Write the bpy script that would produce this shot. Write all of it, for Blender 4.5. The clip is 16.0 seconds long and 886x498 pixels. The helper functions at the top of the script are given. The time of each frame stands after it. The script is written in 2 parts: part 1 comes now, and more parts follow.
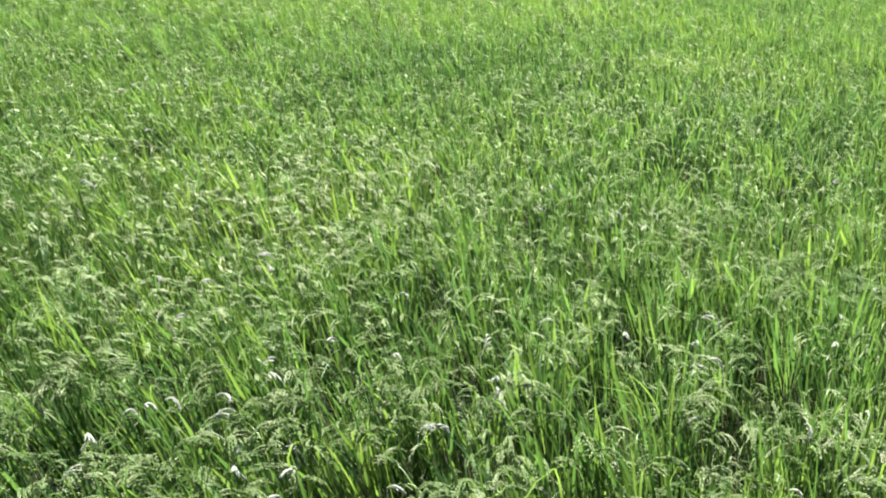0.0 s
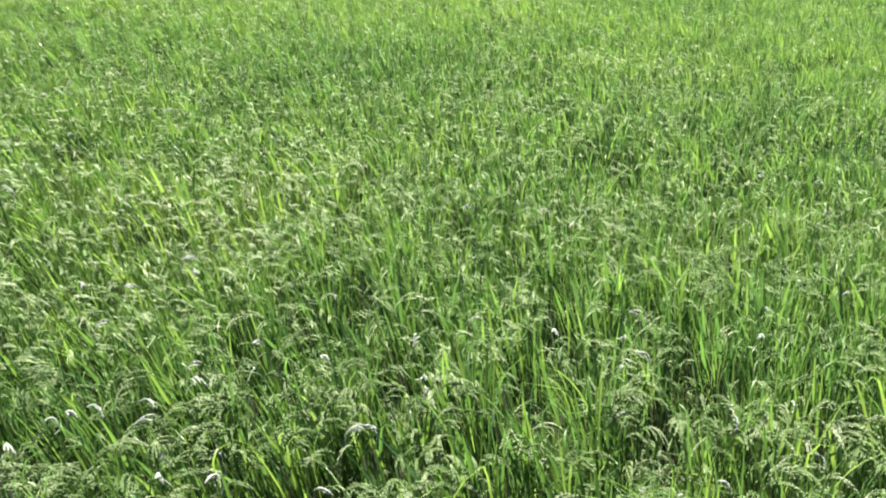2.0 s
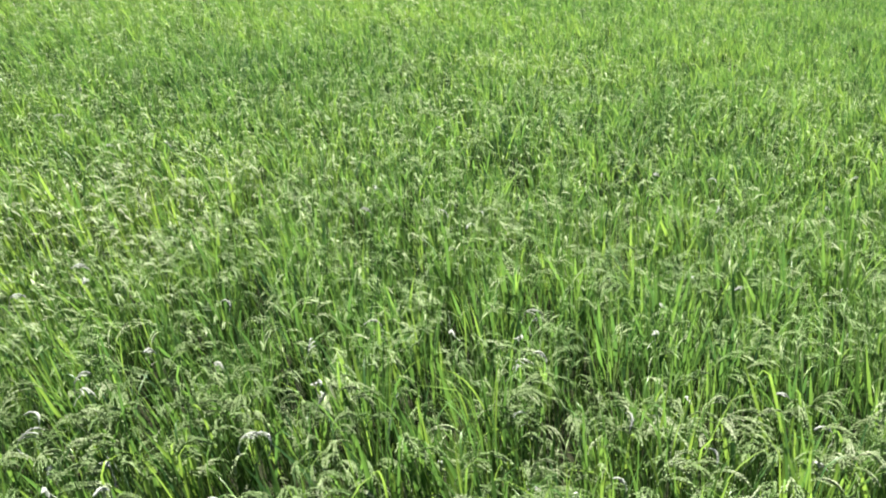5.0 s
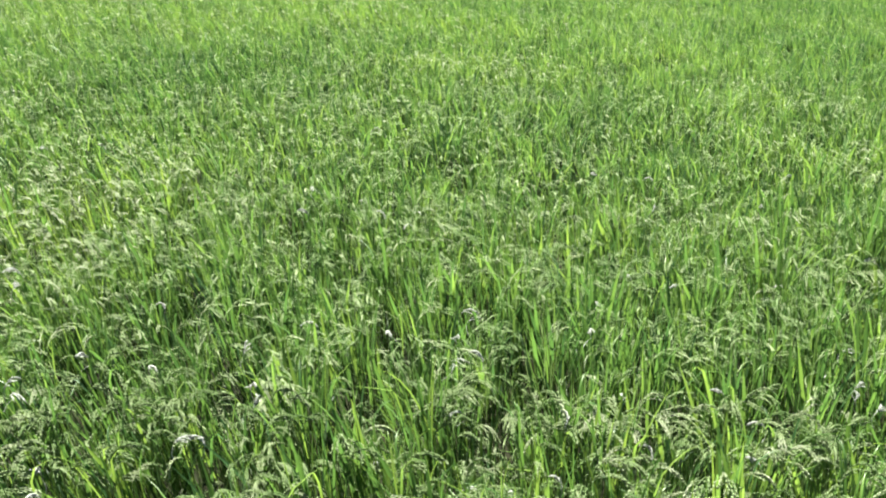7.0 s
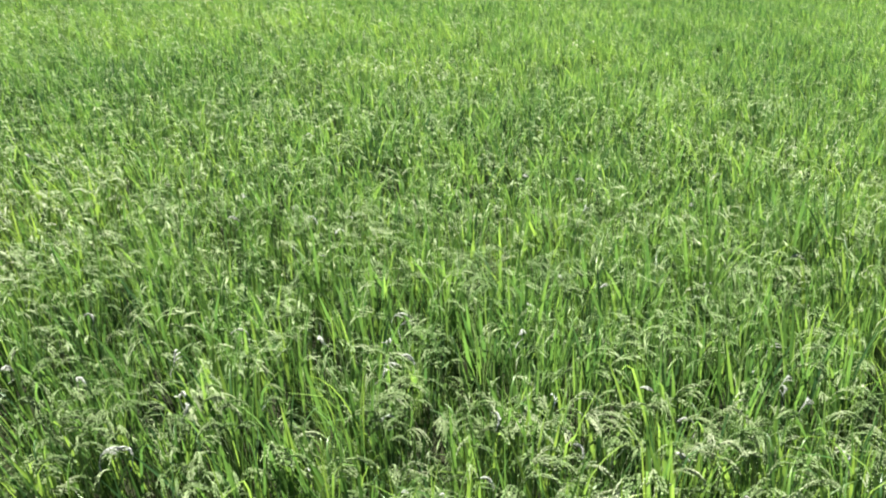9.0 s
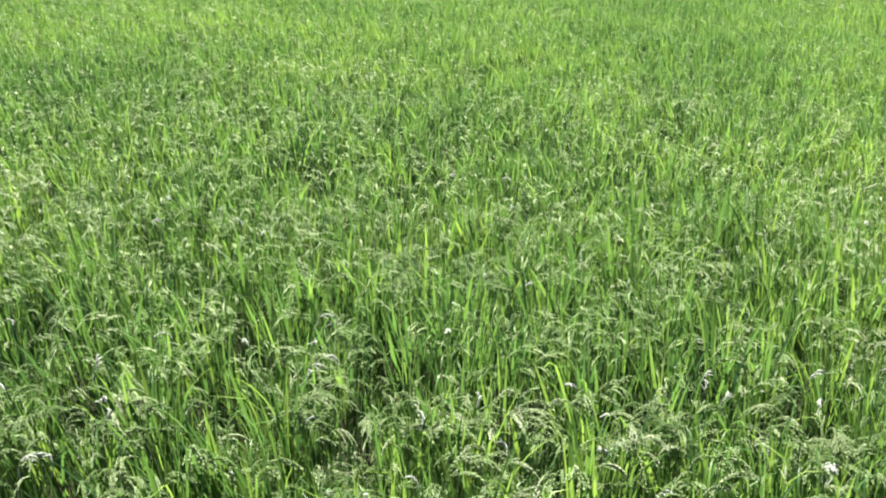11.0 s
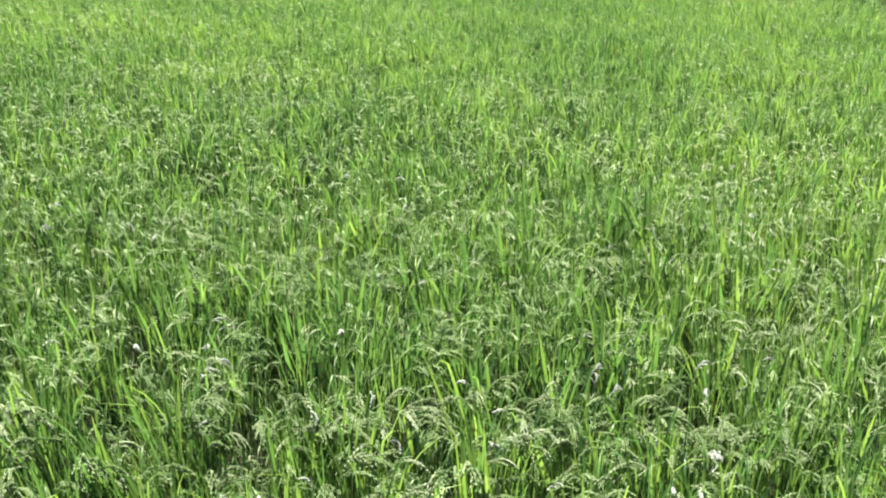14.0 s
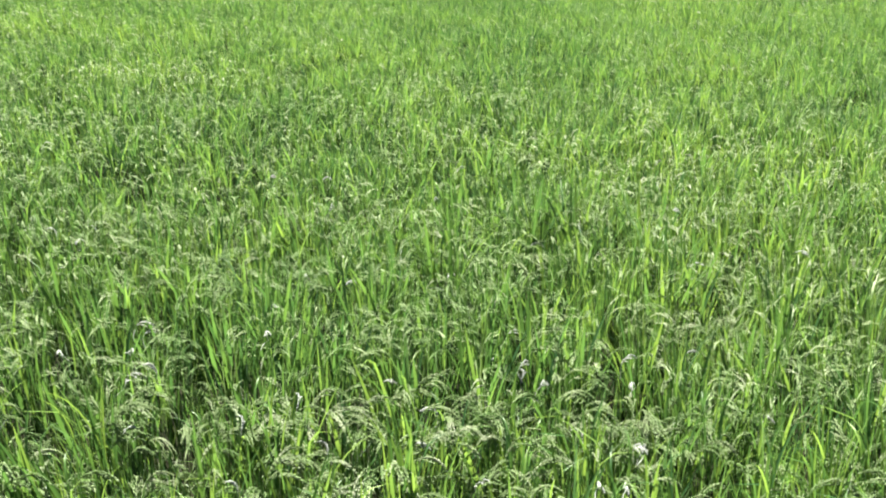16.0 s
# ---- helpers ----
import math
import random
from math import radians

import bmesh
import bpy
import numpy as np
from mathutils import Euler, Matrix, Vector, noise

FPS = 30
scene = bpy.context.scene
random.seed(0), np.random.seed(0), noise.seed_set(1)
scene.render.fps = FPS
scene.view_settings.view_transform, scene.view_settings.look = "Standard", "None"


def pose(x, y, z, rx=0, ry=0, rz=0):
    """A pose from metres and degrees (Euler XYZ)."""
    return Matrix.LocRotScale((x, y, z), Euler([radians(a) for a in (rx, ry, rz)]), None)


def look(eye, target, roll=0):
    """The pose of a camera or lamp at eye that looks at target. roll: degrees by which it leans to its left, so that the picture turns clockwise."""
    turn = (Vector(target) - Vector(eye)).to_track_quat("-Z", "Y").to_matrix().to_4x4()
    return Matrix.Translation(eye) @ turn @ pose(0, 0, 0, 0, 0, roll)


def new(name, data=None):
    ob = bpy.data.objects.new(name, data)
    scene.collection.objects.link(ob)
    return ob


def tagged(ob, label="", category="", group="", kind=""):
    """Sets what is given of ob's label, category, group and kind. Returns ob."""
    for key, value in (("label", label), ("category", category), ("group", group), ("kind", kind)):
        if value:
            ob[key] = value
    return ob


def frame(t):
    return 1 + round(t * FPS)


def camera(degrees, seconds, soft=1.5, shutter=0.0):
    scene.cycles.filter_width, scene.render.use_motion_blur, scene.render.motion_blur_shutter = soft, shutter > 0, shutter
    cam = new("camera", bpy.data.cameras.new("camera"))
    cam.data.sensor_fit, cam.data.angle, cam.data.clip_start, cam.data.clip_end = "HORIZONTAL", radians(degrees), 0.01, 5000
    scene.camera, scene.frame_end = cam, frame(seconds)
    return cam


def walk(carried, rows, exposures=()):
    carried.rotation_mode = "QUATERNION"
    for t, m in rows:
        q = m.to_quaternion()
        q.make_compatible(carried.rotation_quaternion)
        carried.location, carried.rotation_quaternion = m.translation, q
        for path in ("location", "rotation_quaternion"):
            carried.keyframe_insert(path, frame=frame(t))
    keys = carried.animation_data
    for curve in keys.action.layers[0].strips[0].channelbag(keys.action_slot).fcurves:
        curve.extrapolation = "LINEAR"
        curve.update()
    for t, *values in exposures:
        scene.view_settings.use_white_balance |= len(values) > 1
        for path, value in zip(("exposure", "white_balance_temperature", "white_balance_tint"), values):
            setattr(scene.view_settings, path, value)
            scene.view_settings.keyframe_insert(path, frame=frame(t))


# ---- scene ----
cam = camera(37.32, 16.0, soft=2.05)

# seconds, place in metres, then degrees turned right, tilted down and leaning right
PATH = [
    (0.0, -0.101, -0.073, 2.407, -11.67, 16.92, -1.83),
    (0.5, -0.089, -0.063, 2.400, -11.01, 16.89, -1.61),
    (1.0, -0.085, -0.058, 2.399, -10.26, 16.88, -1.55),
    (1.5, -0.080, -0.051, 2.391, -9.58, 16.79, -1.56),
    (2.0, -0.074, -0.042, 2.389, -8.74, 16.75, -1.60),
    (2.5, -0.069, -0.034, 2.387, -7.98, 16.72, -1.57),
    (3.0, -0.061, -0.033, 2.386, -7.25, 16.68, -1.74),
    (3.5, -0.053, -0.024, 2.381, -6.51, 16.63, -1.65),
    (4.0, -0.047, -0.019, 2.381, -5.81, 16.60, -1.64),
    (4.5, -0.040, -0.010, 2.376, -5.16, 16.53, -1.80),
    (5.0, -0.037, -0.009, 2.378, -4.49, 16.49, -1.76),
    (7.5, 0.000, 0.001, 2.371, -1.27, 16.28, -1.92),
    (8.0, 0.009, 0.003, 2.370, -0.57, 16.19, -1.80),
    (8.5, 0.021, 0.002, 2.369, 0.08, 16.11, -1.73),
    (9.0, 0.028, 0.001, 2.368, 0.75, 16.05, -1.54),
    (11.5, 0.067, -0.012, 2.371, 4.51, 15.95, -1.74),
    (12.0, 0.070, -0.021, 2.377, 5.26, 15.95, -1.76),
    (12.5, 0.078, -0.023, 2.376, 6.00, 15.92, -1.86),
    (13.0, 0.085, -0.028, 2.379, 6.74, 15.92, -1.82),
    (13.5, 0.090, -0.033, 2.382, 7.43, 15.90, -1.74),
    (14.0, 0.097, -0.034, 2.380, 8.18, 15.87, -1.68),
    (14.5, 0.102, -0.039, 2.382, 8.92, 15.88, -1.59),
    (15.0, 0.111, -0.045, 2.385, 9.67, 15.90, -1.57),
    (15.5, 0.120, -0.039, 2.379, 10.40, 15.86, -1.54),
    (16.0, 0.125, -0.042, 2.385, 11.18, 15.88, -1.51),
]
walk(cam, [(t, pose(x, y, z, 90 - down, 0, -right) @ pose(0, 0, 0, 0, 0, -lean))
           for t, x, y, z, right, down, lean in PATH])

# ---- world and sun ----
SUN_ELEVATION, SUN_AZIMUTH = 67.0, -25.0  # azimuth: degrees to the right of +y
scene.view_settings.exposure = 2.61
world = bpy.data.worlds.new("sky")
scene.world = world
world.use_nodes = True
wn = world.node_tree
sky = wn.nodes.new("ShaderNodeTexSky")
sky.sky_type, sky.sun_disc = "NISHITA", False
sky.sun_elevation, sky.sun_rotation = radians(SUN_ELEVATION), radians(SUN_AZIMUTH)
background = wn.nodes["Background"]
wn.links.new(sky.outputs[0], background.inputs[0])
background.inputs[1].default_value = 0.019
sun_data = bpy.data.lights.new("sun", "SUN")
sun_data.energy, sun_data.angle, sun_data.color = 5.0, radians(0.53), (1.0, 0.955, 0.88)
sun_way = Vector((math.sin(radians(SUN_AZIMUTH)) * math.cos(radians(SUN_ELEVATION)),
                  math.cos(radians(SUN_AZIMUTH)) * math.cos(radians(SUN_ELEVATION)),
                  math.sin(radians(SUN_ELEVATION))))
sun = new("sun", sun_data)
sun.matrix_basis = look(sun_way * 40, (0, 0, 0))


# ---- materials ----
def node(tree, kind, **values):
    n = tree.nodes.new(kind)
    for key, value in values.items():
        n.inputs[key].default_value = value
    return n


def sum_random(tree):
    """One random number for each leaf, whether it is an object or an island of a joined mesh."""
    info, geo = tree.nodes.new("ShaderNodeObjectInfo"), tree.nodes.new("ShaderNodeNewGeometry")
    add = tree.nodes.new("ShaderNodeMath")
    add.operation = "ADD"
    tree.links.new(info.outputs["Random"], add.inputs[0])
    tree.links.new(geo.outputs["Random Per Island"], add.inputs[1])
    fract = tree.nodes.new("ShaderNodeMath")
    fract.operation = "FRACT"
    tree.links.new(add.outputs[0], fract.inputs[0])
    return fract.outputs[0], geo


def ramp(tree, source, stops):
    r = tree.nodes.new("ShaderNodeValToRGB")
    while len(r.color_ramp.elements) < len(stops):
        r.color_ramp.elements.new(0.5)
    for e, (at, colour) in zip(r.color_ramp.elements, stops):
        e.position, e.color = at, (*colour, 1)
    tree.links.new(source, r.inputs[0])
    return r.outputs[0]


def mixed(tree, factor, a, b, blend="MIX"):
    m = tree.nodes.new("ShaderNodeMix")
    m.data_type, m.blend_type = "RGBA", blend
    for sock, v in ((m.inputs[0], factor), (m.inputs[6], a), (m.inputs[7], b)):
        if hasattr(v, "is_linked"):
            tree.links.new(v, sock)
        elif isinstance(v, tuple):
            sock.default_value = (*v, 1)
        else:
            sock.default_value = v
    return m.outputs[2]


def noise_of(tree, geo, scale, detail=2.0):
    n = tree.nodes.new("ShaderNodeTexNoise")
    n.inputs["Scale"].default_value, n.inputs["Detail"].default_value = scale, detail
    tree.links.new(geo.outputs["Position"], n.inputs["Vector"])
    return n.outputs[0]


def blade_material(name, stops, through_stops, share, rough, gloss, clumps=0.0):
    """A thin living blade: dull colour, light that shines through, and a waxy gloss. clumps: how often in a metre the colour changes, or 0 to change it leaf by leaf."""
    mat = bpy.data.materials.new(name)
    mat.use_nodes = True
    t = mat.node_tree
    t.nodes.clear()
    rnd, geo = sum_random(t)
    if clumps:
        wide = t.nodes.new("ShaderNodeMapRange")
        wide.inputs["From Min"].default_value, wide.inputs["From Max"].default_value = 0.25, 0.75
        t.links.new(noise_of(t, geo, clumps, 1.0), wide.inputs[0])
        rnd = wide.outputs[0]
    patch = noise_of(t, geo, 0.45, 4.0)
    grain = noise_of(t, geo, 45.0)
    blend = t.nodes.new("ShaderNodeMath")
    blend.operation = "MULTIPLY_ADD"
    t.links.new(patch, blend.inputs[0])
    blend.inputs[1].default_value = 0.9
    shift = t.nodes.new("ShaderNodeMath")
    shift.operation = "MULTIPLY_ADD"
    t.links.new(rnd, shift.inputs[0])
    shift.inputs[1].default_value, shift.inputs[2].default_value = 0.75, -0.33
    t.links.new(shift.outputs[0], blend.inputs[2])
    key = blend.outputs[0]
    colour = mixed(t, 0.25, ramp(t, key, stops), ramp(t, grain, [(0.3, (0.5, 0.5, 0.5)), (0.7, (1, 1, 1))]), "MULTIPLY")
    diffuse = t.nodes.new("ShaderNodeBsdfDiffuse")
    t.links.new(colour, diffuse.inputs[0])
    lit = t.nodes.new("ShaderNodeBsdfTranslucent")
    t.links.new(ramp(t, key, through_stops), lit.inputs[0])
    leaf = t.nodes.new("ShaderNodeMixShader")
    leaf.inputs[0].default_value = share
    t.links.new(diffuse.outputs[0], leaf.inputs[1])
    t.links.new(lit.outputs[0], leaf.inputs[2])
    wax = node(t, "ShaderNodeBsdfAnisotropic", Roughness=rough)
    wax.inputs[0].default_value = (1, 1, 1, 1)
    facing = node(t, "ShaderNodeLayerWeight", Blend=0.35)
    fresnel = t.nodes.new("ShaderNodeMapRange")
    fresnel.inputs["To Min"].default_value, fresnel.inputs["To Max"].default_value = gloss * 0.3, gloss
    t.links.new(facing.outputs["Facing"], fresnel.inputs[0])
    top = t.nodes.new("ShaderNodeMixShader")
    t.links.new(fresnel.outputs[0], top.inputs[0])
    t.links.new(leaf.outputs[0], top.inputs[1])
    t.links.new(wax.outputs[0], top.inputs[2])
    out = t.nodes.new("ShaderNodeOutputMaterial")
    t.links.new(top.outputs[0], out.inputs[0])
    return mat


LEAF = blade_material("rice_leaf",
                      [(0.0, (0.028, 0.072, 0.028)), (0.35, (0.053, 0.124, 0.038)), (0.7, (0.108, 0.204, 0.045)), (1.0, (0.196, 0.298, 0.052))],
                      [(0.0, (0.058, 0.140, 0.033)), (0.5, (0.140, 0.280, 0.050)), (1.0, (0.294, 0.445, 0.068))], 0.39, 0.34, 0.038)
SHADED_OLD_LEAF = blade_material("shaded_mature_rice_leaf",  # thicker old blades low on the stalk, coloured darker to paint in shade
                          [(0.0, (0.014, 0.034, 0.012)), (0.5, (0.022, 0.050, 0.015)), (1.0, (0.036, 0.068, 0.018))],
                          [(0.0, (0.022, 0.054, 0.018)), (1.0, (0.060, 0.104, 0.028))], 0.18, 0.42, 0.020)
GRAIN = blade_material("rice_grain",
                       [(0.0, (0.088, 0.168, 0.047)), (0.35, (0.157, 0.244, 0.088)), (0.65, (0.267, 0.350, 0.164)), (1.0, (0.495, 0.528, 0.380))],
                       [(0.0, (0.123, 0.236, 0.049)), (0.6, (0.234, 0.344, 0.113)), (1.0, (0.392, 0.456, 0.262))], 0.42, 0.42, 0.030, 9.0)
HUSK = blade_material("bleached_husk",
                      [(0.0, (0.330, 0.360, 0.310)), (1.0, (0.520, 0.550, 0.510))],
                      [(0.0, (0.400, 0.410, 0.330)), (1.0, (0.520, 0.510, 0.440))], 0.35, 0.5, 0.03)
STEM = blade_material("rice_stem",
                      [(0.0, (0.040, 0.090, 0.018)), (0.6, (0.070, 0.130, 0.025)), (1.0, (0.130, 0.180, 0.045))],
                      [(0.0, (0.060, 0.110, 0.020)), (1.0, (0.135, 0.175, 0.038))], 0.15, 0.4, 0.02)


def soil_material():
    mat = bpy.data.materials.new("paddy_mud")
    mat.use_nodes = True
    t = mat.node_tree
    bsdf = t.nodes["Principled BSDF"]
    geo = t.nodes.new("ShaderNodeNewGeometry")
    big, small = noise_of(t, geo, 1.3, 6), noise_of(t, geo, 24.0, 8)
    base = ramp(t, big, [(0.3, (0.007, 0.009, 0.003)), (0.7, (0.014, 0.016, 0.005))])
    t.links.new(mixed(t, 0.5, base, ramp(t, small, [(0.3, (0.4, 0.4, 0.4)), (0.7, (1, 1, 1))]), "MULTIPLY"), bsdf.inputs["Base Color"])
    bsdf.inputs["Roughness"].default_value = 0.85
    bsdf.inputs["Specular IOR Level"].default_value = 0.08
    bump = node(t, "ShaderNodeBump", Strength=0.6, Distance=0.02)
    t.links.new(small, bump.inputs["Height"])
    t.links.new(bump.outputs[0], bsdf.inputs["Normal"])
    return mat


MUD = soil_material()

# ---- mesh helpers ----
rng = np.random.default_rng(7)


class Shape:
    """Vertices with quads and triangles and a material number for each face."""

    def __init__(self, verts=None, quads=None, tris=None, qmat=0, tmat=0):
        self.v = np.zeros((0, 3)) if verts is None else np.asarray(verts, float)
        self.q = np.zeros((0, 4), int) if quads is None else np.asarray(quads, int)
        self.t = np.zeros((0, 3), int) if tris is None else np.asarray(tris, int)
        self.qm, self.tm = np.full(len(self.q), qmat), np.full(len(self.t), tmat)

    def moved(self, m):
        s = Shape(self.v @ m[:3, :3].T + m[:3, 3], self.q, self.t)
        s.qm, s.tm = self.qm, self.tm
        return s

    def painted(self, number):
        s = Shape(self.v, self.q, self.t, number, number)
        return s


def joined(shapes):
    out, n = Shape(), np.cumsum([0] + [len(s.v) for s in shapes])
    out.v = np.concatenate([s.v for s in shapes])
    out.q = np.concatenate([s.q + k for s, k in zip(shapes, n)])
    out.t = np.concatenate([s.t + k for s, k in zip(shapes, n)])
    out.qm, out.tm = np.concatenate([s.qm for s in shapes]), np.concatenate([s.tm for s in shapes])
    return out


def mesh_of(name, shape, materials):
    me = bpy.data.meshes.new(name)
    me.vertices.add(len(shape.v))
    me.vertices.foreach_set("co", shape.v.astype(np.float32).ravel())
    loops = np.concatenate([shape.q.ravel(), shape.t.ravel()])
    totals = np.concatenate([np.full(len(shape.q), 4), np.full(len(shape.t), 3)])
    me.loops.add(len(loops))
    me.loops.foreach_set("vertex_index", loops.astype(np.int32))
    me.polygons.add(len(totals))
    me.polygons.foreach_set("loop_start", (np.cumsum(totals) - totals).astype(np.int32))
    me.polygons.foreach_set("material_index", np.concatenate([shape.qm, shape.tm]).astype(np.int32))
    me.polygons.foreach_set("use_smooth", np.ones(len(totals), bool))
    for m in materials:
        me.materials.append(m)
    me.update(calc_edges=True)
    return me


def turned(x, y, z, spin, tip=0.0, tip_way=0.0, size=1.0):
    """A pose as a numpy matrix: spun about z, then tipped by some degrees towards a compass way."""
    axis = (-math.sin(radians(tip_way)), math.cos(radians(tip_way)), 0)
    m = Matrix.Translation((x, y, z)) @ Matrix.Rotation(radians(tip), 4, axis) @ Matrix.Rotation(radians(spin), 4, "Z") @ Matrix.Scale(size, 4)
    return np.array(m)


# ---- the pieces of a rice plant ----
def blade(length, width, lean, bend, steps, twist=0.0, kink=None):
    """A folded grass blade that rises from the origin, leans and bends towards +x, and tapers to a point."""
    s = np.linspace(0, 1, steps + 1)
    angle = np.radians(lean + bend * s ** 1.8)
    if kink is not None:
        angle = angle + np.radians(np.where(s > kink, 60.0, 0.0))
    mid = (angle[1:] + angle[:-1]) / 2
    px = np.concatenate([[0], np.cumsum(np.sin(mid))]) * length / steps
    pz = np.concatenate([[0], np.cumsum(np.cos(mid))]) * length / steps
    half = width / 2 * np.minimum(1, 0.45 + 2.2 * s) * (1 - s ** 2.6)
    half[-1] = width * 0.02
    turn = np.radians(twist) * s
    fold = 0.35 * half
    side = np.stack([-np.cos(angle) * np.sin(turn), np.cos(turn), np.sin(angle) * np.sin(turn)], 1)
    up = np.stack([-np.cos(angle) * np.cos(turn), -np.sin(turn), np.sin(angle) * np.cos(turn)], 1)
    c = np.stack([px, 0 * px, pz], 1)
    left, right = c + side * half[:, None] + up * fold[:, None], c - side * half[:, None] + up * fold[:, None]
    v = np.stack([left, c, right], 1).reshape(-1, 3)
    q = []
    for i in range(steps):
        a, b = 3 * i, 3 * i + 3
        q += [(a, a + 1, b + 1, b), (a + 1, a + 2, b + 2, b + 1)]
    return Shape(v, q)


def ribbon(points, width):
    """A flat strip along points, for what is far off."""
    p = np.asarray(points)
    w = np.linspace(1, 0.25, len(p))[:, None] * width / 2
    turn = len(p) * 1.7 + 40.0 * abs(float(p[0, 0]) + float(p[-1, 1]))
    off = np.array([0.8 * math.cos(turn), 0.8 * math.sin(turn), 0.35 * math.sin(3 * turn)])
    v = np.concatenate([p - off * w, p + off * w])
    n = len(p)
    return Shape(v, [(i, i + 1, n + i + 1, n + i) for i in range(n - 1)])


def tube(points, r0, r1, sides=3):
    p = np.asarray(points)
    v, q = [], []
    for i, c in enumerate(p):
        r = r0 + (r1 - r0) * i / (len(p) - 1)
        for k in range(sides):
            a = 2 * math.pi * k / sides
            v.append(c + np.array([math.cos(a) * r, math.sin(a) * r, 0]))
    for i in range(len(p) - 1):
        for k in range(sides):
            a, b = i * sides + k, i * sides + (k + 1) % sides
            q.append((a, b, b + sides, a + sides))
    return Shape(v, q)


def spindle(points, thick):
    """A strand of husks as one knobbly, tapering piece."""
    s = tube(points, thick, thick * 0.45)
    s.v[:3] = s.v[:3] * 0.35 + np.asarray(points[0]) * 0.65
    return s


def grains(at, along, long, thick, r):
    """Pointed husks with their middles at the given places."""
    n = len(at)
    side = np.cross(along, np.array([0.13, 0.37, 0.92]))
    side /= np.linalg.norm(side, axis=1)[:, None] + 1e-9
    top = np.cross(along, side)
    h, w = long / 2 * r.uniform(0.85, 1.15, n)[:, None], thick / 2
    v = np.stack([at - along * h, at + side * w, at + top * w * 0.8, at - side * w, at - top * w * 0.8, at + along * h], 1).reshape(-1, 3)
    one = np.array([(0, 2, 1), (0, 3, 2), (0, 4, 3), (0, 1, 4), (5, 1, 2), (5, 2, 3), (5, 3, 4), (5, 4, 1)])
    return Shape(v, None, (one[None] + 6 * np.arange(n)[:, None, None]).reshape(-1, 3))


def husk_strand(points, r):
    """A strand with its husks, which overlap, set by turns to one side and the other."""
    p, n = np.asarray(points), 8
    u = np.linspace(0.12, len(p) - 1.02, n)
    j = u.astype(int)
    along = p[j + 1] - p[j]
    at = p[j] + along * (u - j)[:, None]
    along = along / np.linalg.norm(along, axis=1)[:, None]
    out = np.cross(along, np.array([0.3, 0.2, 1.0]))
    out = out / (np.linalg.norm(out, axis=1)[:, None] + 1e-9) * np.where(np.arange(n) % 2, 1.0, -1.0)[:, None]
    aim = along + 0.12 * out + r.normal(0, 0.05, (n, 3))
    aim /= np.linalg.norm(aim, axis=1)[:, None]
    return joined([spindle(p[::2], 0.0018), grains(at + out * 0.0012, aim, 0.0160, 0.0049, r)])


def panicle(length, droop, branches, r, lod=0, stalk_long=0.22):
    """A nodding ear: a curved axis and full strands of husks that hang from it. It rises from the origin and nods towards +x."""
    n = 9
    s = np.linspace(0, 1, n)
    angle = np.radians(4 + droop * s ** 1.25)
    px = np.concatenate([[0], np.cumsum(np.sin(angle[1:]))]) * length / (n - 1)
    pz = np.concatenate([[0], np.cumsum(np.cos(angle[1:]))]) * length / (n - 1)
    axis = np.stack([px, 0.01 * np.sin(3 * s + r.uniform(0, 6)), pz], 1)
    pieces = [tube(axis[::2] if lod else axis, 0.0011, 0.0006)] if lod < 2 else []
    if lod < 2:  # the pale, bare top of the stalk
        foot = np.array([r.normal(0, 0.012), r.normal(0, 0.012), -stalk_long * r.uniform(0.75, 1.25)])
        stalk = [foot, foot * 0.45 + np.array([-0.004, 0, 0]), axis[0]]
        pieces.append(tube(stalk, 0.0018, 0.0013) if lod < 1 else ribbon(stalk[::-1], 0.0042))
    for k in range(branches):
        u = 0.20 + 0.74 * (k + 0.5) / branches
        i = u * (n - 1)
        j = min(int(i), n - 2)
        at = axis[j] + (axis[j + 1] - axis[j]) * (i - j)
        t = axis[j + 1] - axis[j]
        t /= np.linalg.norm(t)
        go = r.uniform(0, 2 * math.pi)
        d = t + 0.22 * np.array([0.5 * math.cos(go), math.sin(go), 0.5 * math.cos(go)])
        reach = length * r.uniform(0.42, 0.64) * (1.1 - 0.35 * u)
        pts, p = [at], at.copy()
        steps = 3 if lod else 4
        for m in range(steps):
            d = d / np.linalg.norm(d) + np.array([0.07, 0, -0.30])
            d /= np.linalg.norm(d)
            p = p + d * reach / steps
            pts.append(p.copy())
        pts = np.array(pts)
        if lod > 1:
            pieces.append(spindle(pts[[0, 1, 3]], 0.0054 if lod == 2 else 0.0068))
        elif lod == 1:
            pieces.append(spindle(pts[[0, 1, 3]], 0.0036))
        else:
            pieces.append(husk_strand(pts, r))
    return joined(pieces).painted(1)


def leaf_kinds(count, steps, r):
    out = []
    for k in range(count):
        bent = r.random() < 0.04
        out.append(blade(r.uniform(0.20, 0.36), (r.uniform(0.0052, 0.0092) if k % 3 else r.uniform(0.0110, 0.0170)), r.uniform(1, 16), (r.uniform(35, 65) if k % 9 == 2 else r.uniform(2, 28)), steps,
                         r.uniform(-70, 70), r.uniform(0.45, 0.75) if bent else None))
    return out


def flat_leaves(count, thin, wide, r):
    """Plain strips of a blade's length and width, for plants far off."""
    out = []
    for k in range(count):
        b = blade(r.uniform(0.13, 0.26), r.uniform(thin, wide), r.uniform(1, 24), r.uniform(2, 36), 2, r.uniform(-60, 60))
        out.append(Shape(b.v[[0, 2, 3, 5, 7]], [(0, 1, 3, 2)], [(2, 3, 4)]))
    return out


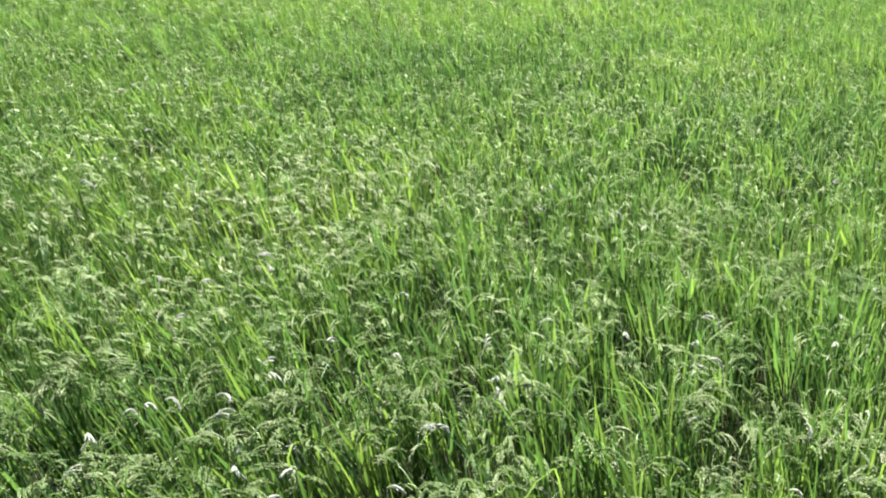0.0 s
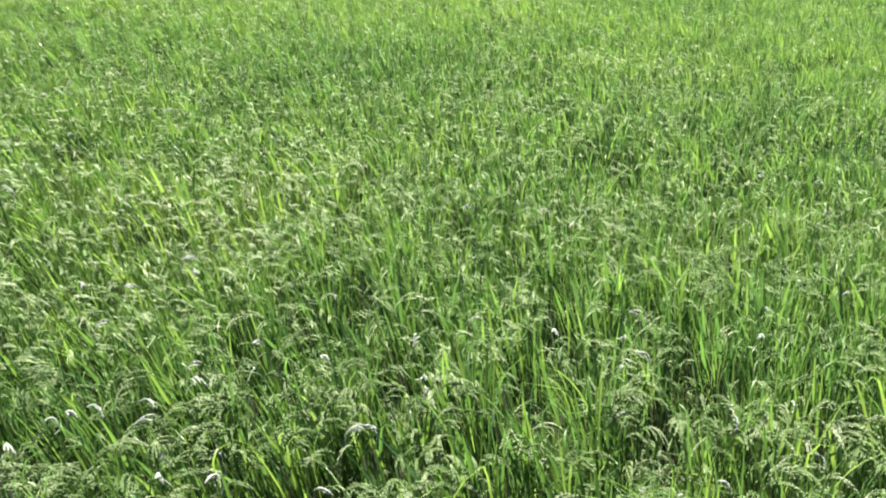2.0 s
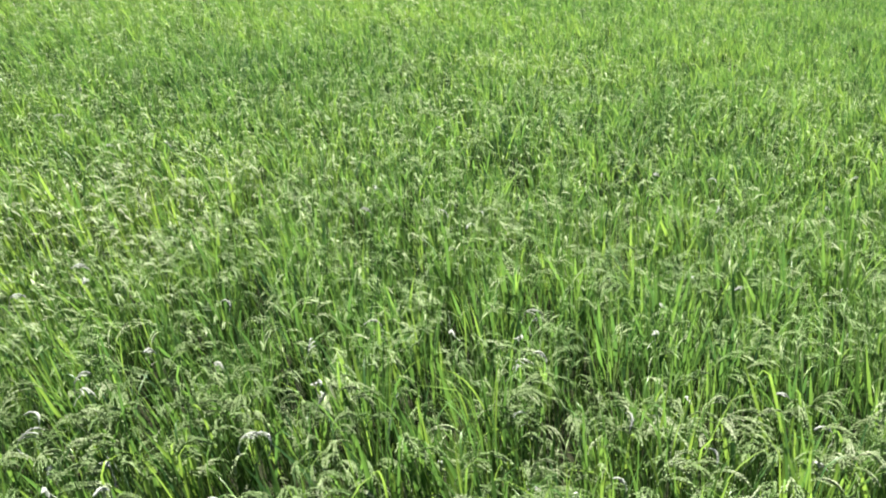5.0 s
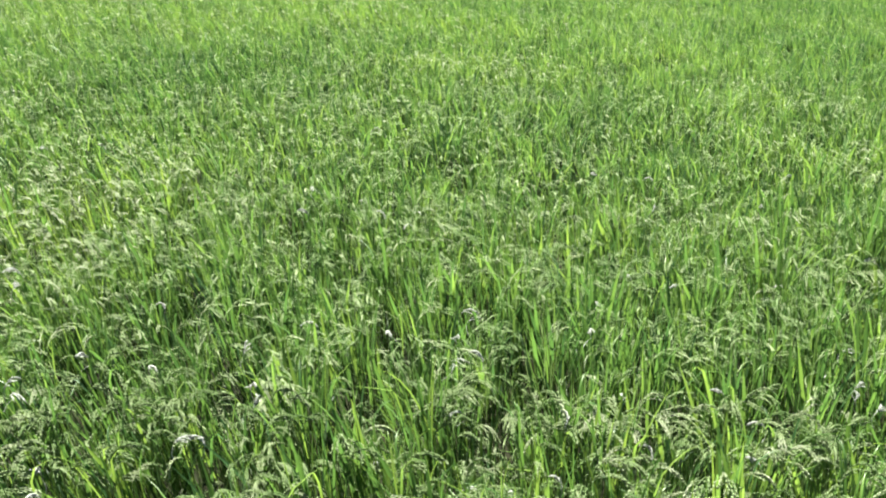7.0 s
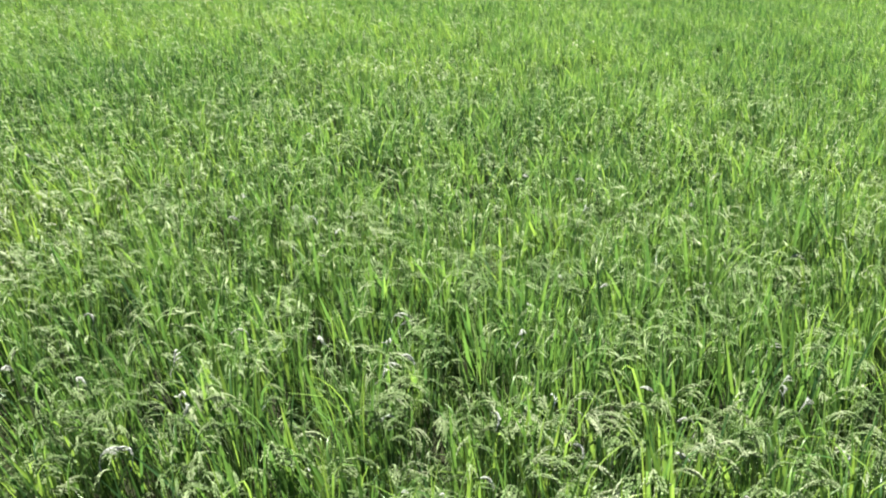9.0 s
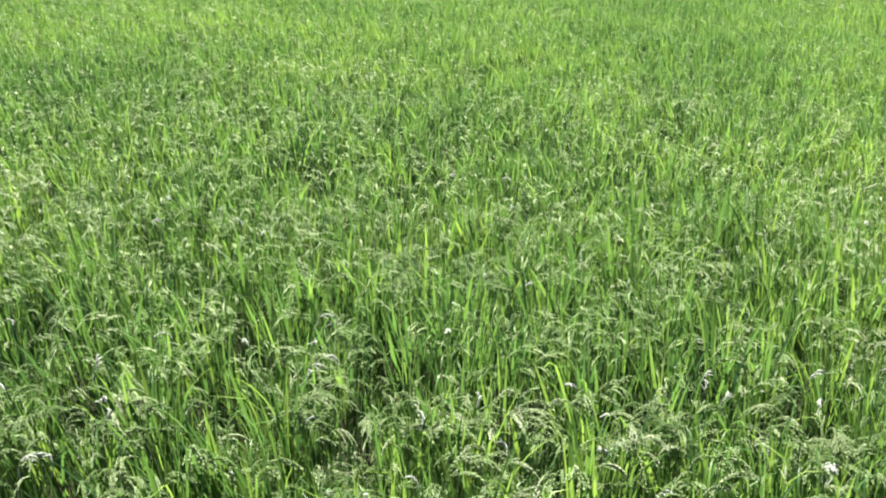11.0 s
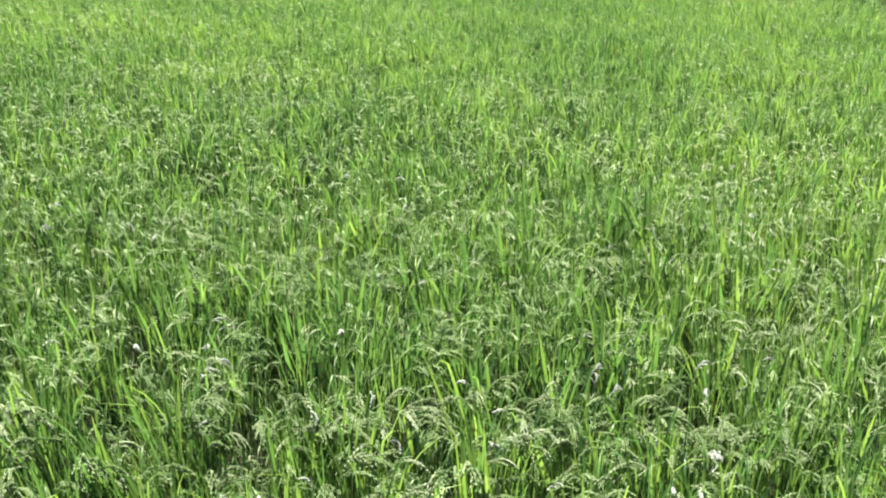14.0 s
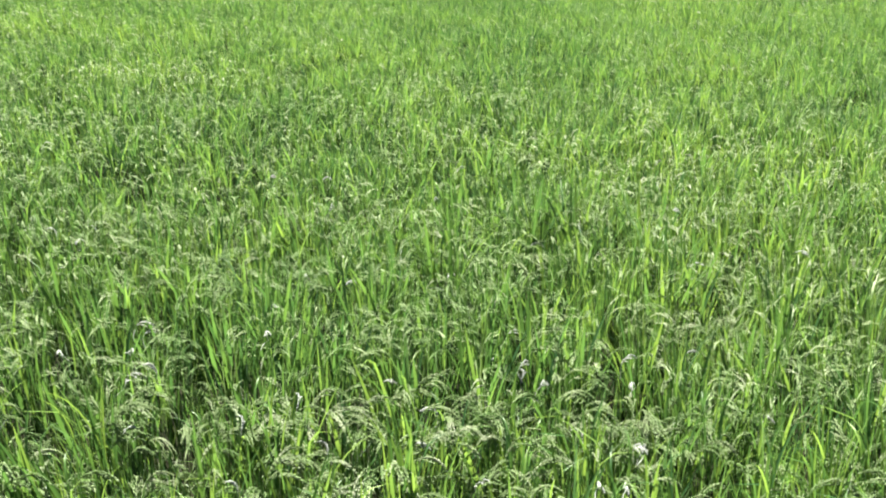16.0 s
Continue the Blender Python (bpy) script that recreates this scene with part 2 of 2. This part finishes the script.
def low_leaf(r, steps):
    if r.random() < 0.55:  # a narrow upright blade or sheath
        return blade(r.uniform(0.36, 0.52), r.uniform(0.005, 0.009), r.uniform(2, 10), r.uniform(3, 20), steps, r.uniform(-60, 60))
    return blade(r.uniform(0.35, 0.55), r.uniform(0.009, 0.013), r.uniform(8, 30), r.uniform(20, 85), steps, r.uniform(-60, 60))


LEAVES = {0: leaf_kinds(26, 6, rng), 1: leaf_kinds(20, 3, rng), 2: flat_leaves(20, 0.006, 0.012, rng), 3: flat_leaves(20, 0.005, 0.010, rng)}
EARS = {lod: [panicle(rng.uniform(0.125, 0.185), rng.uniform(72, 150), strands, rng, lod) for k in range(kinds)]
        for lod, strands, kinds in ((0, 8, 20), (1, 6, 14), (2, 3, 14), (3, 2, 12))}
EARS[4], LEAVES[4] = EARS[3], LEAVES[3]


def plan_of_plant(r, lod, leafy):
    """Where the pieces of one plant stand: rows of kind, number of the shape, matrix. leafy: 0 mostly ears, 1 mostly tall blades."""
    rows = []
    tall, low, ears = ((23, 14, 14), (25, 7, 12), (29, 4, 10), (37, 1, 6), (26, 0, 3))[lod]
    tall, ears = round(tall * (0.78 + 0.44 * leafy)), max(1, round(ears * (1.28 - 0.56 * leafy)))
    height, spread = 0.764 + 0.112 * leafy, 5 - 3 * leafy
    for k in range(tall):
        go, out = r.uniform(0, 360), r.uniform(0.005, 0.09)
        x, y = out * math.cos(radians(go)), out * math.sin(radians(go))
        i = int(r.integers(len(LEAVES[lod])))
        tip = LEAVES[lod][i].v[:, 2].max()
        rows.append(("leaf", i, turned(x, y, min(0.80, max(0.30, r.normal(height, (0.062, 0.056, 0.038, 0.028, 0.028)[lod]) - tip)), go + r.normal(0, 40), r.normal(spread, 7 if lod < 2 else 4.5), go, 1.0)))
    for k in range(ears):
        go, out = r.uniform(0, 360), r.uniform(0.01, 0.13)
        x, y = out * math.cos(radians(go)), out * math.sin(radians(go))
        rows.append(("ear", int(r.integers(len(EARS[lod]))),
                     turned(x, y, r.uniform(0.65, 0.79), r.normal(-8, 55), r.normal(6, 5), go, r.uniform(0.74, 1.0) if lod < 2 else r.uniform(0.66, 0.92))))
    under, thin = [], []
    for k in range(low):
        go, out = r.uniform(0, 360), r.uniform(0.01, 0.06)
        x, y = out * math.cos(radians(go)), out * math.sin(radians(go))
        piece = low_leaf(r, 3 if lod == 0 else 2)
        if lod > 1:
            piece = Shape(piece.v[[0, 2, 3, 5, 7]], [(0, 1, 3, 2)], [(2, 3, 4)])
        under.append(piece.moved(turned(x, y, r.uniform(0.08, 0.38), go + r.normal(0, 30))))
    for k in range((9, 7, 0, 0, 0)[lod]):  # thin blades between the ears
        go, out = r.uniform(0, 360), r.uniform(0.01, 0.09)
        x, y = out * math.cos(radians(go)), out * math.sin(radians(go))
        piece = blade(r.uniform(0.22, 0.36), r.uniform(0.003, 0.006), r.uniform(0, 12), r.uniform(2, 17), 3 - lod, r.uniform(-70, 70))
        thin.append(piece.moved(turned(x, y, r.normal(height - 0.02, 0.05) - piece.v[:, 2].max(), go + r.normal(0, 40), r.normal(spread, 7), go)))
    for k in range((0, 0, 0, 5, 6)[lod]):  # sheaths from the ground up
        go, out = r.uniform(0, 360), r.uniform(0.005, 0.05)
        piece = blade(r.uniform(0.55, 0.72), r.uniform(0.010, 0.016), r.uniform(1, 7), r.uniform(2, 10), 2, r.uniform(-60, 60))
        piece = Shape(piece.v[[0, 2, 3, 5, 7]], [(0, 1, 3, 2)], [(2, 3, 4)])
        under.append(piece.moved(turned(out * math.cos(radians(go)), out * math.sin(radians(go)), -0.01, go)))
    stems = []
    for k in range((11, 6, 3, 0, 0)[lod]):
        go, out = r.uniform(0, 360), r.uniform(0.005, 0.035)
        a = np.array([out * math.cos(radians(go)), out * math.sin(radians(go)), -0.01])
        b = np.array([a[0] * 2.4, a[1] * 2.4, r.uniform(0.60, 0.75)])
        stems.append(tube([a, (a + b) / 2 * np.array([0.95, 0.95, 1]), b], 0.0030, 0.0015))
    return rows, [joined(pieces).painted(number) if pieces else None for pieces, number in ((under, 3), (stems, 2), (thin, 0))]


def whole_plant(r, lod, leafy):
    rows, bundles = plan_of_plant(r, lod, leafy)
    pieces = [(LEAVES[lod][i] if kind == "leaf" else EARS[lod][i]).moved(m) for kind, i, m in rows]
    return joined(pieces + [s for s in bundles if s is not None])


# ---- the ground ----
def ground():
    bm = bmesh.new()
    rings = [0.0, 2, 5, 10, 20, 60, 250, 1000, 4000]
    prev = None
    for r in rings:
        ring = [bm.verts.new((r * math.cos(a), r * math.sin(a), 0)) for a in np.linspace(0, 2 * math.pi, 49)[:-1]] if r else [bm.verts.new((0, 0, 0))]
        if prev is not None:
            for k in range(48):
                if len(prev) == 1:
                    bm.faces.new((prev[0], ring[k], ring[(k + 1) % 48]))
                else:
                    bm.faces.new((prev[k], ring[k], ring[(k + 1) % 48], prev[(k + 1) % 48]))
        prev = ring
    me = bpy.data.meshes.new("ground")
    bm.to_mesh(me)
    bm.free()
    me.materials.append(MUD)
    return tagged(new("ground", me), "dark wet paddy mud under the rice", "ground", kind="structure")


ground()

# ---- where the plants stand ----
HALF_ANGLE = radians(36)
# dark gaps between the plants, tall leafy plants, and plants heavy with ears
GAPS = [(-0.90, 3.58), (-0.79, 3.49), (-0.84, 4.02), (-0.80, 4.36), (-0.50, 3.96), (-1.31, 4.28), (-0.32, 3.57),
        (0.52, 4.00), (-1.49, 3.60), (0.18, 4.00), (0.04, 3.70), (-1.14, 3.20), (-0.20, 3.90), (0.07, 4.48), (-1.24, 4.04),
        (0.67, 4.81), (0.86, 3.74), (1.40, 3.91), (0.07, 6.45), (0.19, 4.20), (0.60, 4.44), (-0.32, 3.66), (1.12, 3.72),
        (0.92, 4.00), (0.49, 5.44), (0.93, 3.85), (1.26, 3.87), (1.55, 3.84), (2.10, 3.64), (2.05, 4.57), (0.81, 5.25),
        (2.00, 3.40)]
LEAFY = [(-0.31, 4.29), (0.36, 4.60), (0.28, 4.18), (-1.81, 3.55), (-1.68, 3.74), (-0.75, 3.31), (-0.99, 3.45), (-0.51, 3.71),
         (-0.10, 3.40), (-0.58, 4.39), (-0.33, 4.85), (0.34, 4.51), (-0.69, 4.48), (0.25, 4.33), (0.53, 3.83), (0.70, 3.67),
         (1.44, 4.81), (1.04, 4.17), (-0.25, 3.77), (-0.49, 3.27), (1.12, 5.22), (0.70, 4.14), (1.36, 3.99), (0.99, 3.45),
         (0.88, 3.40), (-0.30, 3.25), (0.07, 5.45), (0.97, 4.05), (0.52, 3.37), (1.39, 3.17), (1.60, 3.14), (-0.36, 3.46),
         (2.19, 4.05), (1.31, 3.72), (1.91, 3.66), (2.16, 3.68), (0.68, 3.78), (-0.18, 3.60)]
FULL_OF_EARS = [(-2.10, 3.73), (-2.25, 3.69), (-1.81, 3.12), (-1.67, 3.04), (-1.44, 3.22), (-1.07, 3.57), (-0.66, 3.55),
                (-0.68, 3.34), (-0.34, 3.63), (-0.47, 3.43), (-0.17, 3.32), (0.12, 3.55), (-0.47, 4.67), (0.17, 4.72), (-0.04, 3.75),
                (-1.04, 4.03), (-1.48, 4.07), (-1.21, 3.32), (-0.55, 4.16), (-0.70, 3.66), (-0.52, 3.94), (-0.07, 3.58),
                (-0.20, 3.92), (0.16, 4.05), (0.66, 3.63), (1.19, 3.63), (0.02, 3.36), (0.46, 4.84), (-0.52, 4.91), (0.36, 3.60),
                (1.28, 3.87), (1.58, 3.69), (1.83, 3.87), (0.88, 3.27), (1.48, 3.85), (1.81, 4.32), (2.14, 4.48), (2.04, 3.79),
                (0.87, 4.06)]


def lean_at(x, y):
    """Degrees by which the wind has laid the plants over towards -x."""
    return 8 + 5 * noise.noise((x * 0.5, y * 0.5, 9.0)) - 11.5 * max(-1.8, min(0.4, 4.0 * x / y))


def crown(x, y):
    """Where the top of a plant is that stands at x, y."""
    return x - 0.75 * math.sin(radians(lean_at(x, y))), y


def close_to(spots, x, y, reach):
    return any(math.hypot(x - a, y - b) < reach for a, b in spots)


def chosen(kinds, x, y):
    """One of the kinds, which go from full of ears to leafy, to suit the place."""
    n = len(kinds)
    top = crown(x, y)
    if close_to(LEAFY, *top, 0.11):
        return kinds[n - 1 - int(rng.integers(max(1, n // 4)))]
    if close_to(FULL_OF_EARS, *top, 0.11):
        return kinds[int(rng.integers(max(1, n // 3)))]
    patch = 0.5 + 0.9 * noise.noise((x * 2.6, y * 2.6, 7.0)) + 0.20 * max(-1.5, min(1.5, 4.0 * x / y))
    if y < 3.45:  # the edge of the field stands a little leafier
        patch += 0.45
    return kinds[max(0, min(n - 1, int(n * (0.42 * patch + 0.58 * rng.random()))))]


places = []
for spacing, first, last in ((0.188, 2.45, 11.0), (0.215, 11.0, 20.0), (0.38, 20.0, 27.0)):
    for i in range(-90, 91):
        for j in range(0, 130):
            x = (i + (j % 2) * 0.5 + rng.normal(0, 0.17)) * spacing
            y = 1.9 + (j + rng.normal(0, 0.17)) * spacing
            r, a = math.hypot(x, y), math.atan2(x, y)
            if first < r < last and abs(a) < HALF_ANGLE:
                places.append((r, x, y))
places.sort()
flanks = []
for i in range(-56, 57):
    for j in range(0, 56):
        x, y = (i + (j % 2) * 0.5 + rng.normal(0, 0.2)) * 0.25, 2.2 + (j + rng.normal(0, 0.1)) * 0.25
        r, a = math.hypot(x, y), math.atan2(x, y)
        if r < 15.0 and (abs(a) >= HALF_ANGLE or r < 2.4):
            flanks.append((r, x, y))


def stand(x, y, r):
    """The pose of a plant: spun by chance, leaning with the wind, taller in some patches and stunted in the gaps."""
    patch = noise.noise((x * 0.8, y * 0.5, 3.1))
    size = 1.0 + 0.09 * min(1.0, 9.0 / math.hypot(x, y)) * patch + r.normal(0, 0.04)
    if math.hypot(x, y) < 6.5 and (close_to(GAPS, *crown(x, y), 0.115) or r.random() < (0.30 if y < 3.45 else 0.17)):
        size *= r.uniform(0.62, 0.82)
    return turned(x, y, 0, r.normal(0, 30), lean_at(x, y) + r.normal(0, 2.0), 180 + r.normal(0, 18), size)


near, rest = places[:172], places[172:]
NEAR_END = near[-1][0]

# ears that have dried out white
BLEACHED = [(-1.99, 4.44), (-1.21, 4.63), (-0.34, 4.45), (-1.44, 3.18), (-1.65, 3.16), (-1.78, 3.09), (-0.71, 3.76),
            (-1.17, 3.17), (-0.85, 3.29), (-0.76, 3.28), (-1.30, 3.03), (-1.75, 2.88), (-0.05, 3.71), (-1.40, 3.55),
            (0.25, 3.54), (-0.09, 4.34), (-0.17, 3.86), (0.86, 3.69), (0.74, 3.37), (0.77, 6.05), (1.22, 5.20), (-0.11, 4.23),
            (0.49, 3.42), (-0.69, 3.66), (1.19, 3.75), (1.20, 4.18), (-0.30, 3.41), (0.43, 3.74), (-0.34, 5.63), (-0.09, 4.54),
            (0.23, 3.27), (0.89, 3.23), (1.36, 3.25), (0.76, 4.87), (0.72, 3.92), (1.27, 3.46), (1.59, 3.94), (1.23, 4.31),
            (0.00, 3.99)]
BLEACHED += [(rng.uniform(-0.55, 0.55) * y, y) for y in 2.9 + 5.5 * rng.uniform(0, 1, 64) ** 1.4]
WHITE_EARS = [panicle(rng.uniform(0.05, 0.085), rng.uniform(15, 140), 5, rng, 0, 0.03) for k in range(8)]


def white_pose(x, y, k):
    return pose(x, y, 0.76 + 0.05 * math.sin(5.0 * k), 0, -8, (137 * k) % 360)


# ---- joined plants farther off ----
def blurred(r, x, y):
    """The distance, made uneven, so that no line shows where plainer plants begin."""
    return r + 0.17 * r * noise.noise((x * 9.1, y * 9.1, 4.0))


TEMPLATES = {lod: [whole_plant(rng, lod, k / (n - 1)) for k in range(n)] for lod, n in ((1, 22), (2, 20), (3, 16), (4, 10))}
for lod, first, last, label in ((1, 0.0, 6.7, "green rice plants with pale nodding ears"),
                                (2, 6.7, 11.0, "dense green rice plants with pale ears"),
                                (3, 11.0, 20.0, "distant bright green rice plants standing densely"),
                                (4, 20.0, 99.0, "far bright green rice plants in a wide field")):
    shapes = [chosen(TEMPLATES[lod], x, y).moved(stand(x, y, rng)) for r, x, y in rest if first <= blurred(r, x, y) < last]
    shapes += [WHITE_EARS[k % 8].painted(4).moved(np.array(white_pose(x, y, k))) for k, (x, y) in enumerate(BLEACHED)
               if max(NEAR_END, first) <= math.hypot(x, y) < last]
    tagged(new("rice_crop", mesh_of("rice_crop", joined(shapes), [LEAF, GRAIN, STEM, SHADED_OLD_LEAF, HUSK])), label, "rice crop", kind="stuff")

tagged(new("rice_crop", mesh_of("rice_crop", joined([chosen(TEMPLATES[4], x, y).moved(stand(x, y, rng)) for r, x, y in flanks]), [LEAF, GRAIN, STEM, SHADED_OLD_LEAF])),
       "green rice plants along the sides of the field", "rice crop", kind="stuff")

# ---- single plants close by ----
LEAF_MESHES = [mesh_of("leaf", s, [LEAF]) for s in LEAVES[0]]
EAR_MESHES = [mesh_of("panicle", s.painted(0), [GRAIN]) for s in EARS[0]]
WHITE_MESHES = [mesh_of("panicle", s.painted(0), [HUSK]) for s in WHITE_EARS]
PLANS = []
for k in range(26):
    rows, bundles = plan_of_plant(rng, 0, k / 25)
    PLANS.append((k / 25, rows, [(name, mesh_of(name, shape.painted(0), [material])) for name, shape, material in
                                 zip(("lower_leaves", "stem", "thin_leaves"), bundles, (SHADED_OLD_LEAF, STEM, LEAF))]))


def rice_plant(plan, m):
    leafy, rows, bundles = plan
    root = new("rice_plant")
    root.empty_display_size = 0.1
    root.matrix_basis = Matrix(m.tolist())
    for name, data in bundles:
        bundle = tagged(new(name, data), kind="stuff")
        bundle.parent = root
    for kind, i, local in rows:
        ob = new("leaf" if kind == "leaf" else "panicle", LEAF_MESHES[i] if kind == "leaf" else EAR_MESHES[i])
        ob.parent = root
        ob.matrix_basis = Matrix(local.tolist())
    label = ("green rice plant bowed under many pale nodding ears" if leafy < 0.3 else
             "tall rice plant of bright upright blades above nodding ears" if leafy > 0.75 else
             "green rice plant with upright blades and pale nodding ears")
    return tagged(root, label, "rice plant", "rice plants in the field")


near_plants = []
for r, x, y in near:
    near_plants.append((x, y, rice_plant(chosen(PLANS, x, y), stand(x, y, rng))))

for k, (x, y) in enumerate(BLEACHED):
    if math.hypot(x, y) < NEAR_END:
        host = min(near_plants, key=lambda p: math.hypot(p[0] - x, p[1] - y))[2]
        ear = tagged(new("panicle", WHITE_MESHES[k % 8]), "dried white ear of rice")
        ear.parent = host
        ear.matrix_basis = host.matrix_basis.inverted() @ white_pose(x, y, k)
